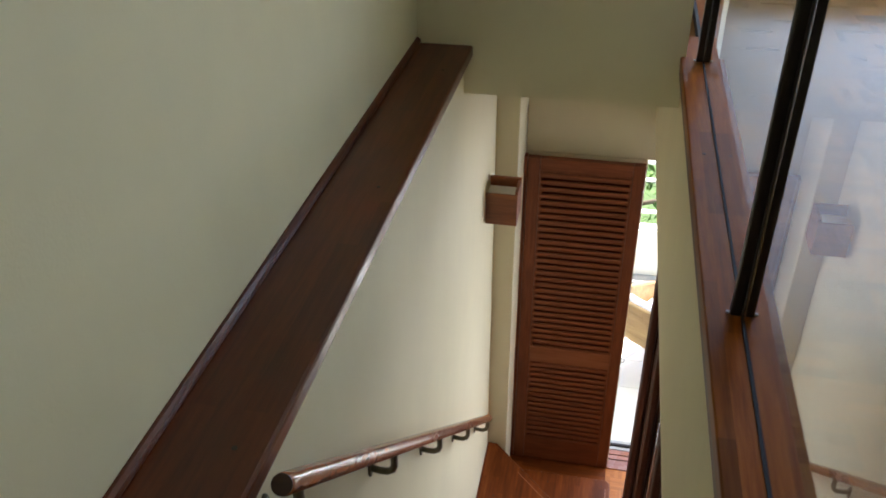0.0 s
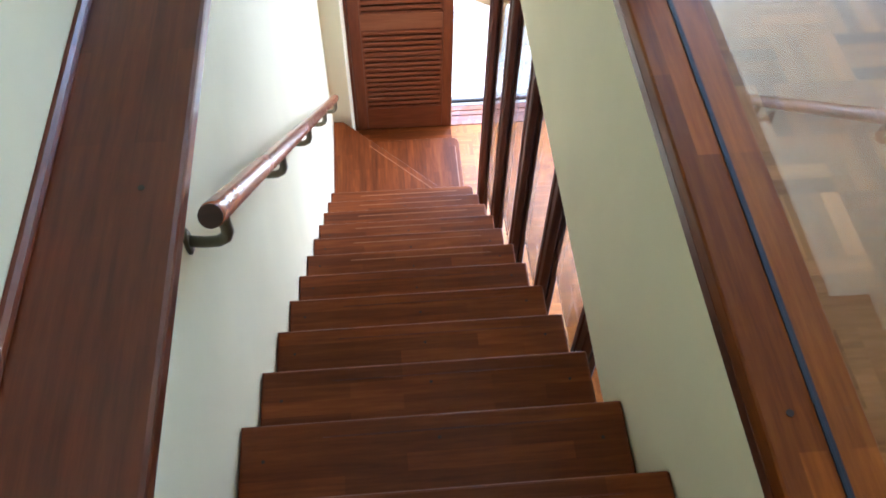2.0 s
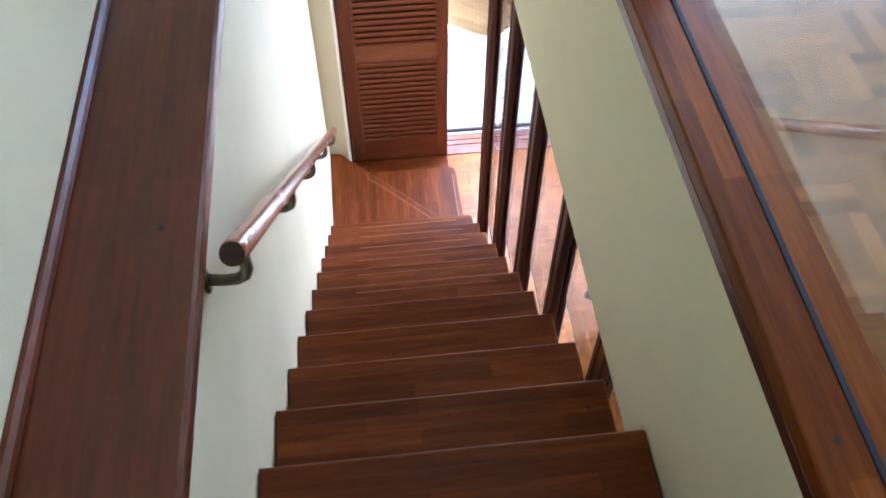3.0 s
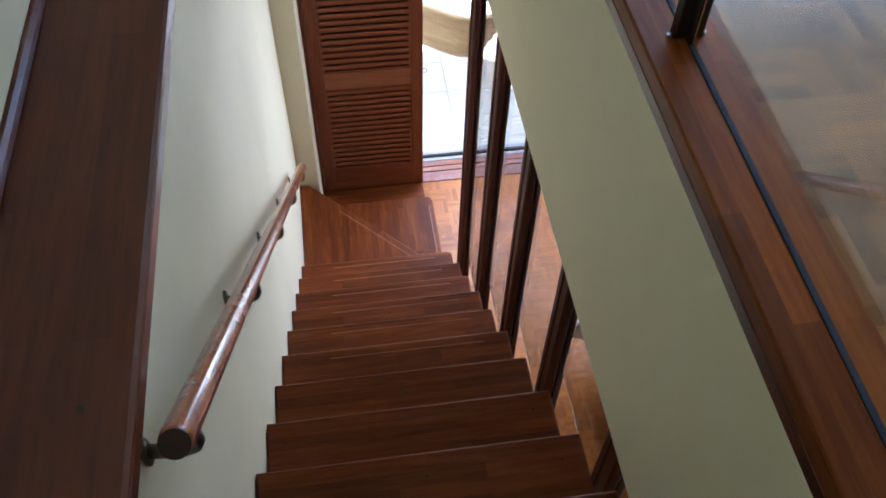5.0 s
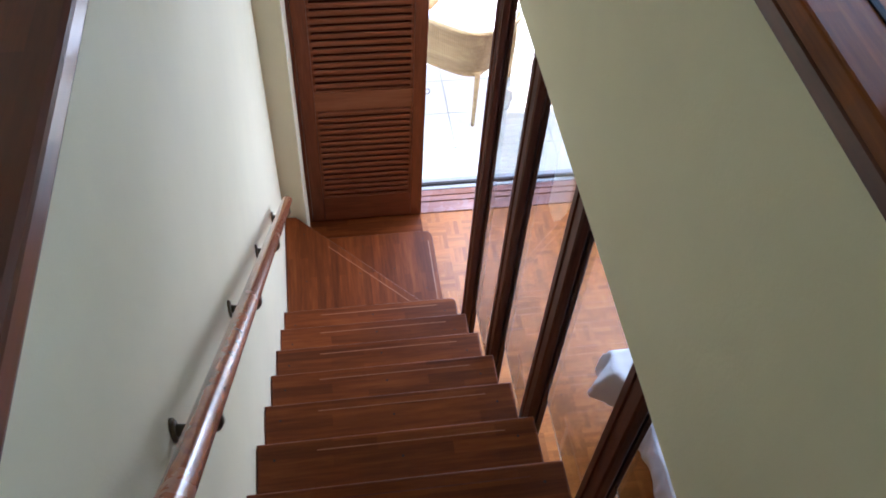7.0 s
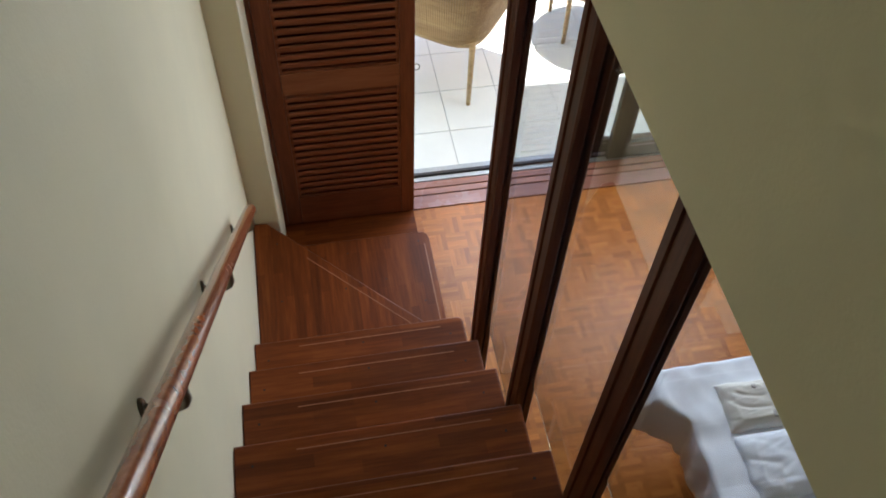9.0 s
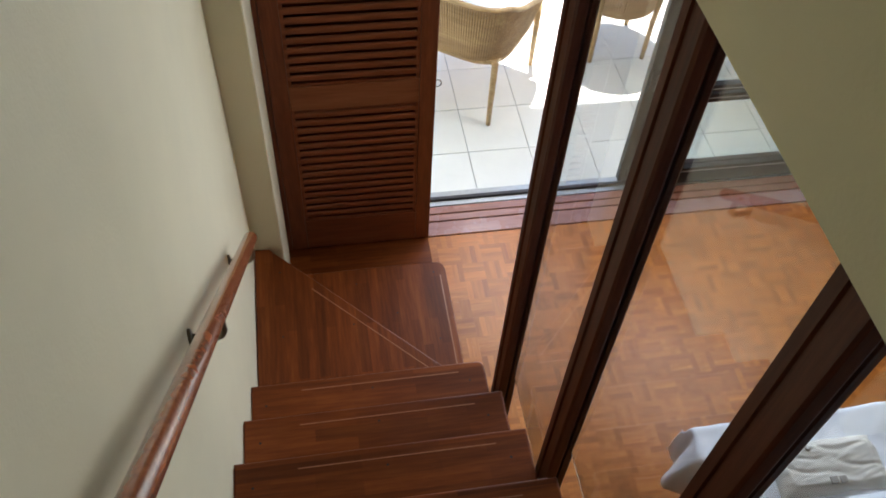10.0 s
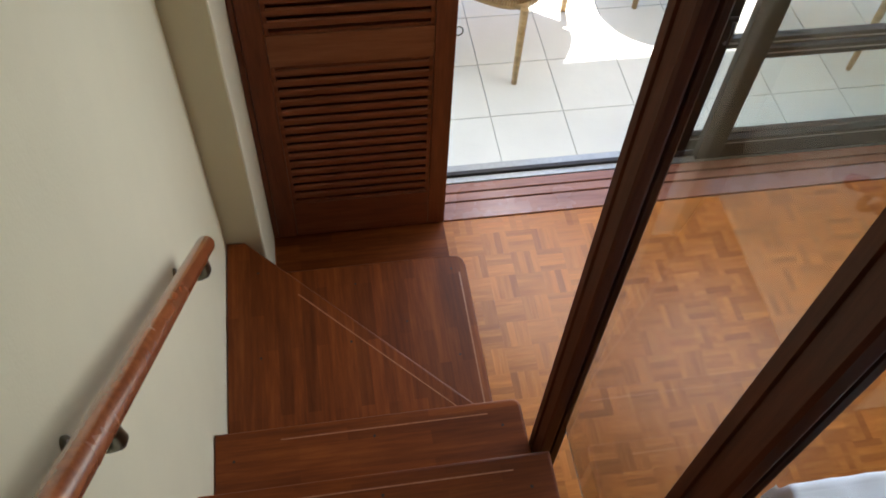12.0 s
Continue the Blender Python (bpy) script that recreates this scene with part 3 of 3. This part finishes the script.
def cloth_sheet():
    """A sheet over the mattress, its sides hanging in folds."""
    bm = bmesh.new()
    x0, x1, y0, y1, top = 1.345, 3.22, 0.10, 2.138, 0.446
    nu, nv = 130, 230
    grid = []
    for j in range(nv + 1):
        row = []
        for i in range(nu + 1):
            u, v = -0.20 + i / nu * (x1 - x0 + 0.20), v_at(j / nv, y0, y1)
            over_x = max(0.0, -u)
            over_y = max(0.0, v - y1)
            y = min(v, y1)
            back = min(1.0, max(0.0, (2.04 - y) / 0.11))
            x = x0 + 0.075 * back * back * (3 - 2 * back) * max(0.0, 1 - max(u, 0.0) / 0.6) + max(u, 0.0)
            z = top
            ripple = noise.noise(Vector((x * 3.1, y * 3.3, 0.3))) * 0.010 + noise.noise(Vector((x * 11, y * 10, 2.0))) * 0.008 - abs(noise.noise(Vector((x * 17 - y * 9, y * 12, 8.0)))) * 0.006 - abs(noise.noise(Vector((x * 6 + y * 4, y * 2, 5.0)))) * 0.014 - abs(noise.noise(Vector((x * 9 - y * 3, y * 7 + x * 5, 11.0)))) * 0.010
            z += ripple
            if over_x > 0:
                fold = abs(math.sin(y * 19 + 2.6 * math.sin(y * 6) + over_x * 5)) ** 0.7 + 0.5 * noise.noise(Vector((y * 16, over_x * 7, 3)))
                bulge = max(0.0, 1 - abs(y - 2.035) / 0.075) ** 0.7
                s = min(1, over_x / 0.16)
                flare = over_x / 0.20
                x -= 0.008 + (0.004 + 0.026 * fold + 0.068 * bulge) * (0.35 * math.sin(s * 1.57) + 0.65 * flare) + 0.010 * s * noise.noise(Vector((y * 30, over_x * 25, 6)))
                z -= over_x * (0.84 + 0.08 * math.sin(y * 9 + 2)) * (0.45 + 0.55 * s)
            if over_y > 0:
                fold = math.sin(x * 15) * 0.5 + 0.5
                y += 0.008 + 0.02 * fold * min(1, over_y / 0.2)
                z -= over_y if over_x == 0 else over_y * max(0.0, 1 - over_x / 0.07)
            row.append(bm.verts.new((x, y, max(z, 0.06))))
        grid.append(row)
    for j in range(nv):
        for i in range(nu):
            f = bm.faces.new((grid[j][i], grid[j][i + 1], grid[j + 1][i + 1], grid[j + 1][i]))
            f.smooth = True
    return bm


def v_at(s, y0, y1):
    return y0 + s * (y1 - y0 + 0.16)


sheet = tagged(mesh_object("bed_sheet", cloth_sheet(), M_SHEET), "rumpled white cotton sheet hanging off the bed", "bedding")
thick = sheet.modifiers.new("cloth", "SOLIDIFY")
thick.thickness = 0.006


def folded(name, x0, x1, y0, y1, z0, height, seed, material, label, turn=0.0):
    """A soft folded bundle of cloth with creases."""
    bm = bmesh.new()
    bmesh.ops.create_grid(bm, x_segments=60, y_segments=44, size=0.5)
    geo = bmesh.ops.extrude_face_region(bm, geom=bm.faces[:])
    top = [v for v in geo["geom"] if isinstance(v, bmesh.types.BMVert)]
    tops = set(top)
    for v in bm.verts:
        ex = min(1.0, (0.5 - abs(v.co.x)) / 0.10)
        ey = min(1.0, (0.5 - abs(v.co.y)) / 0.16)
        p = max(0.0, ex) ** 0.5 * max(0.0, ey) ** 0.5
        n = noise.noise(Vector((v.co.x * 1.6 + seed, v.co.y * 1.4, seed))) * 0.42 - 0.20 * max(0.0, 1 - 5 * abs(noise.noise(Vector((v.co.x * 2.6 + v.co.y * 1.9, v.co.y * 2.1 - v.co.x * 1.2 + seed, 1)))))
        wob = noise.noise(Vector((v.co.x * 4, v.co.y * 4, seed + 5))) * 0.03
        n += 0.16 * abs(noise.noise(Vector((v.co.x * 7 - v.co.y * 5, v.co.y * 8, seed + 2))))
        z = height * (0.16 + 0.84 * p) * (0.72 + 0.48 * n) if v in tops else 0.0
        v.co = Vector(((v.co.x + wob) * (x1 - x0), (v.co.y + wob) * (y1 - y0), z))
    bmesh.ops.recalc_face_normals(bm, faces=bm.faces[:])
    for f in bm.faces:
        f.smooth = True
    ob = mesh_object(name, bm, material)
    ob.matrix_basis = pose((x0 + x1) / 2, (y0 + y1) / 2, z0, 0, 0, turn)
    return tagged(ob, label, "towel")


bag = folded("laundry_bag", 1.530, 1.878, 1.874, 2.048, 0.436, 0.050, 1.7, M_TOWEL, "folded ecru cotton bag with a small grey print", -1)


def top_at(ob, x, y):
    return max(v.co.z for v in ob.data.vertices if abs(v.co.x - x) < 0.016 and abs(v.co.y - y) < 0.014)


def on_bag(name, bm, material, label):
    """A small mark in the bag's own coordinates."""
    part(name, bm, material, bag, label).matrix_parent_inverse = Matrix()


for dx, w in ((-0.010, 0.024), (0.020, 0.022)):
    z = top_at(bag, dx, -0.052)
    on_bag("print", block(dx - w / 2, dx + w / 2, -0.063, -0.041, z - 0.008, z + 0.0012, 0.002), M_PRINT, "small grey printed mark")
z = top_at(bag, -0.056, 0.052)
on_bag("button", tube([(-0.056, 0.052, z - 0.004), (-0.056, 0.052, z + 0.002), (-0.056, 0.052, z + 0.0035)], [0.009, 0.009, 0.006], 14), M_MATTRESS, "small pale button")
folded("towel", 1.528, 1.93, 1.640, 1.862, 0.436, 0.048, 4.1, M_SHEET, "crumpled white cotton towel folded on the bed", 1)
folded("towel", 1.54, 1.96, 1.35, 1.60, 0.436, 0.050, 7.3, M_TOWEL, "folded ecru cotton towel on the bed", 3)


# ---- rattan armchair ----
def armchair():
    """A square tub chair: shell of upright cane strands with sloping arms, slim legs, pale cushion. Faces +y."""
    c = thing("rattan_armchair", (0, 0, 0), "honey-coloured woven rattan tub armchair with a white cushion", "chair", "rattan terrace chairs")

    def bend(v):
        return math.copysign(abs(v) ** 0.5, v)

    ring = [Vector((0.262 * bend(math.sin(a)), -0.268 * bend(math.cos(a)), 0)) for a in [math.radians(-133 + 266 * i / 6000) for i in range(6001)]]
    run = [0.0]
    for p, q in zip(ring, ring[1:]):
        run.append(run[-1] + (q - p).length)

    def at(s):
        k = min(range(len(run)), key=lambda m: abs(run[m] - s * run[-1]))
        return ring[k].copy()

    def rise(p):
        return 0.67 - 0.20 * max(0.0, (p.y + 0.20) / 0.46) ** 0.8

    def level(p, f):
        """A point of the shell at the share f of its height."""
        g = 1.0 + 0.16 * f
        return Vector((p.x * g, p.y * g, 0.355 + (rise(p) - 0.355) * f))

    walk_round = [at(i / 60) for i in range(61)]
    part("top_rim", tube([level(p, 1.0) for p in walk_round], 0.013, 8), M_CANE, c)
    part("bottom_rim", tube([level(p, 0.0) for p in walk_round], 0.010, 8), M_CANE, c)
    weave = bmesh.new()
    for i in range(131):
        p = at(i / 130)
        tube([level(p, 0.0), level(p, 0.5), level(p, 1.0)], 0.0064, 5, weave, caps=False)
    tagged(part("woven_back", weave, M_CANE, c, "upright woven cane strands"), kind="stuff")
    for f in (0.1, 0.4, 0.7):
        part("binding", tube([level(p, f) for p in walk_round], 0.0045, 6), M_CANE, c)
    part("seat", block(-0.25, 0.25, -0.25, 0.27, 0.352, 0.375, 0.008), M_CANE, c)
    part("cushion", block(-0.235, 0.235, -0.235, 0.265, 0.376, 0.445, 0.03, 4), M_SHEET, c, "white seat cushion")
    part("back_cushion", block(-0.225, 0.225, -0.262, -0.19, 0.446, 0.66, 0.03, 4), M_SHEET, c, "white back cushion")
    for x, y in ((-0.245, -0.252), (0.245, -0.252), (-0.245, 0.262), (0.245, 0.262)):
        part("leg", tube([(x, y, 0), (x, y, 0.18), (x, y, 0.372)], [0.0115, 0.014, 0.016], 10), M_CANE, c)
    return c


TZ = -0.03
chair = armchair()
chair.matrix_basis = pose(1.035, 4.366, TZ, 0, 0, -36)
copy_thing(chair, pose(2.650, 4.272, TZ, 0, 0, 20))


def side_table(x, y):
    """A round table on four legs with a woven drum under its top."""
    t = thing("side_table", (x, y, TZ), "round rattan side table with a perforated apron", "table")
    z = TZ
    part("tabletop", tube([(x, y, z + 0.490), (x, y, z + 0.496), (x, y, z + 0.512), (x, y, z + 0.518)], [0.268, 0.275, 0.275, 0.270], 48), M_TILE, t, "pale round top")
    part("rim", tube([(x + 0.278 * math.cos(a), y + 0.278 * math.sin(a), z + 0.500) for a in [2 * math.pi * i / 48 for i in range(49)]], 0.011, 8), M_CANE, t)
    drum = bmesh.new()
    for i in range(104):
        a = 2 * math.pi * i / 104
        tube([(x + 0.185 * math.cos(a), y + 0.185 * math.sin(a), z + 0.29), (x + 0.225 * math.cos(a), y + 0.225 * math.sin(a), z + 0.489)], 0.0055, 5, drum, caps=False)
    for k in range(15):
        r = 0.187 + 0.0026 * k
        tube([(x + r * math.cos(a), y + r * math.sin(a), z + 0.292 + 0.0135 * k) for a in [2 * math.pi * i / 40 for i in range(41)]], 0.0048, 5, drum, caps=False)
    tagged(part("apron", drum, M_CANE, t, "perforated woven cane apron"), kind="stuff")
    for k in range(4):
        a = math.radians(45 + 90 * k)
        dx, dy = math.cos(a), math.sin(a)
        part("leg", tube([(x + 0.20 * dx, y + 0.20 * dy, z), (x + 0.205 * dx, y + 0.205 * dy, z + 0.25), (x + 0.222 * dx, y + 0.222 * dy, z + 0.489)], [0.0115, 0.014, 0.014], 10), M_CANE, t)


side_table(1.847, 4.562)

# ---- terrace ----
setting("terrace", block(-3.0, 8.0, 3.602, 5.55, -3.0, TZ - 0.006), M_GROUT, "grey mortar bed under pale terrace tiles", "pavement")
# Unseen slab, added so its outer edge casts the shade line on the tiles
setting("balcony_slab", block(-3.0, 8.0, 3.553, 4.764, 2.63, 2.79), M_WHITE, "unseen pale slab added to shade the terrace", "ceiling")
setting("foundation", block(-0.33, 4.75, -2.75, 3.60, -3.0, -0.152), M_WHITE, "white plastered base of the house", "wall")
parapet = thing("parapet", (1.5, 5.6, 0), "low white parapet with a white metal railing", "railing", kind="structure")
part("parapet_wall", block(-3.0, 8.0, 5.552, 5.68, -3.0, 0.38, 0.01), M_WHITE, parapet)
for z in (0.52, 0.80, 0.95):
    part("bar", tube([(-3.0, 5.62, z), (8.0, 5.62, z)], 0.016, 10), M_RAILWHITE, parapet)
for x in np.arange(-2.6, 8.0, 1.3):
    part("post", tube([(x, 5.62, 0.38), (x, 5.62, 0.95)], 0.018, 10), M_RAILWHITE, parapet)
setting("ground", block(-300, 300, -300, 600, -3.2, -3.0), plain("lawn", (0.07, 0.11, 0.03), 0.9, scale=3, amount=0.4), "green lawn below the terrace", "ground")


def shrub(x, y, z0, height, spread, seed):
    """A leafy garden tree: tapered trunk, limbs, and many small leaves in uneven clumps."""
    rng = random.Random(seed)
    t = thing("garden_tree", (x, y, z0), "leafy green garden tree beyond the railing", "tree", "garden trees")
    base = Vector((x, y, z0))
    part("trunk", tube([base, base + Vector((0.05, 0.02, height * 0.4)), base + Vector((-0.04, 0.05, height * 0.8))], [0.11, 0.08, 0.03], 9), M_BARK, t)
    limbs, ends = bmesh.new(), []
    for k in range(11):
        a = rng.uniform(0, 6.28)
        s = base + Vector((0, 0, height * rng.uniform(0.35, 0.75)))
        e = s + Vector((math.cos(a) * spread * rng.uniform(0.5, 0.95), math.sin(a) * spread * rng.uniform(0.5, 0.95), height * rng.uniform(0.05, 0.3)))
        tube([s, (s + e) / 2 + Vector((0, 0, 0.1)), e], [0.035, 0.022, 0.008], 6, limbs)
        ends += [e, (s + 2 * e) / 3]
    part("limbs", limbs, M_BARK, t)
    crown = bmesh.new()
    for k in range(1500):
        e = rng.choice(ends)
        p = e + Vector((rng.gauss(0, 0.30), rng.gauss(0, 0.30), rng.gauss(0, 0.25))) * spread * 0.5
        s = rng.uniform(0.05, 0.10)
        m = Matrix.LocRotScale(p, Euler((rng.uniform(0, 6.28), rng.uniform(-0.9, 0.9), rng.uniform(0, 6.28))), (s, s * 0.5, s))
        crown.faces.new([crown.verts.new(m @ Vector(c)) for c in ((-1, 0, 0), (-0.2, -0.6, 0.1), (1, 0, 0), (-0.2, 0.6, 0.1))])
    tagged(part("crown", crown, M_LEAF, t), kind="stuff")


for k, (x, y, h, s) in enumerate(((0.6, 7.4, 4.0, 1.3), (1.7, 8.2, 4.6, 1.5), (3.2, 7.6, 4.1, 1.4), (-0.9, 8.0, 4.3, 1.4), (2.4, 9.5, 5.4, 1.7), (0.6, 10.0, 5.6, 1.8), (4.8, 8.8, 4.6, 1.5))):
    shrub(x, y, -3.0, h, s, 20 + k)

# ---- terrace tiles ----
terrace_tiles = thing("tiled_paving", (1.5, 4.5, TZ), "pale beige square terrace tiles", "pavement", kind="structure")
tile_data = None
TX, TY, TS = 0.957, 3.845, 0.292
for i in range(-5, 12):
    for j in range(-1, 6):
        x, y = TX + TS * i, TY + TS * j
        if y + TS > 5.55 or y < 3.60 - TS:
            continue
        y_low = max(y, 3.602)
        if y_low > y:
            part("tile", block(x + 0.0017, x + TS - 0.0017, y_low, y + TS - 0.0017, TZ - 0.0055, TZ), M_TILE, terrace_tiles)
            continue
        if tile_data is None:
            first = part("tile", block(0.0017, TS - 0.0017, 0.0017, TS - 0.0017, -0.0055, 0, 0.0012, 1), M_TILE, terrace_tiles)
            tile_data = first.data
            first.matrix_basis = Matrix.Translation((x, y, TZ))
            continue
        ob = new("tile", tile_data)
        ob.parent = terrace_tiles
        ob.matrix_parent_inverse = terrace_tiles.matrix_basis.inverted()
        ob.matrix_basis = Matrix.Translation((x, y, TZ))


# ---- parquet: basket weave of five fingers to a square ----
def parquet(owner, label, x0, x1, y0, y1, z, near, single, field, square=0.090, n=4):
    """Fingers inside the near stretch are pieces of their own, the others one joined field."""
    f = square / n
    floor_thing = thing(owner, ((x0 + x1) / 2, (y0 + y1) / 2, z), label, "floor", kind="structure")
    inverse = floor_thing.matrix_basis.inverted()
    gap, data, count = 0.00002, None, 0
    verts, faces = [], []
    nx, ny = int((x1 - x0) / square) + 1, int((y1 - y0) / square) + 1
    for i in range(nx):
        for j in range(ny):
            for k in range(n):
                turn = (i + j) % 2
                cx, cy = x0 + (i + 0.5) * square, y0 + (j + 0.5) * square
                off = (k - (n - 1) / 2) * f
                px, py = (cx, cy + off) if not turn else (cx + off, cy)
                hx, hy = (square / 2 - gap, f / 2 - gap) if not turn else (f / 2 - gap, square / 2 - gap)
                a, b, c, d = max(px - hx, x0), min(px + hx, x1), max(py - hy, y0), min(py + hy, y1)
                if b - a < 0.004 or d - c < 0.004:
                    continue
                whole = abs((b - a) * (d - c) - 4 * hx * hy) < 1e-9
                lift = 0.0001 * random.random()
                if whole and count < 300 and near[0] < px < near[1] and near[2] < py < near[3]:
                    if data is None:
                        bm = bmesh.new()
                        t = 0.00004
                        lo = [bm.verts.new((sx * (square / 2 - gap), sy * (f / 2 - gap), -0.008)) for sx, sy in ((-1, -1), (1, -1), (1, 1), (-1, 1))]
                        mi = [bm.verts.new((v.co.x, v.co.y, -t)) for v in lo]
                        hi = [bm.verts.new((v.co.x - math.copysign(t, v.co.x), v.co.y - math.copysign(t, v.co.y), 0)) for v in lo]
                        for p, q in ((lo, mi), (mi, hi)):
                            for s in range(4):
                                bm.faces.new((p[s], p[(s + 1) % 4], q[(s + 1) % 4], q[s]))
                        bm.faces.new(hi)
                        first = part("parquet_finger", bm, single, floor_thing)
                        data, ob = first.data, first
                    else:
                        ob = new("parquet_finger", data)
                        ob.parent, ob.matrix_parent_inverse = floor_thing, inverse
                    ob.matrix_basis = pose(px, py, z + lift, 0, 0, 90 if turn else 0)
                    count += 1
                else:
                    s, t = len(verts), 0.00004
                    for q, zz in ((0, z - 0.008), (0, z - t + lift), (t, z + lift)):
                        verts += [(a + q, c + q, zz), (b - q, c + q, zz), (b - q, d - q, zz), (a + q, d - q, zz)]
                    for base in (0, 4):
                        faces += [(s + base + m, s + base + (m + 1) % 4, s + base + 4 + (m + 1) % 4, s + base + 4 + m) for m in range(4)]
                    faces.append((s + 8, s + 9, s + 10, s + 11))
    data2 = bpy.data.meshes.new("parquet_field")
    data2.from_pydata(verts, [], faces)
    data2.materials.append(field)
    ob = new("parquet_field", data2)
    ob.parent, ob.matrix_parent_inverse = floor_thing, inverse
    tagged(ob, kind="stuff")


parquet("parquet_lower", "glossy honey-orange basket-weave parquet floor", 0.0, 4.59, -0.6, 3.336, 0.0, (0.76, 1.6, 2.35, 3.30), M_PARQ, M_PARQ_FIELD)
parquet("parquet_upper", "worn pale basket-weave parquet floor upstairs", 0.805, 4.59, -2.565, 3.396, UP, (0.805, 1.5, 0.2, 1.3), M_PALE, M_PALE_FIELD, 0.105, 4)
parquet("parquet_landing", "pale basket-weave parquet at the head of the stairs", -0.17, 0.69, -2.59, TOP_Y - 0.13, UP, (9, 9, 9, 9), M_PALE, M_PALE_FIELD, 0.105, 4)
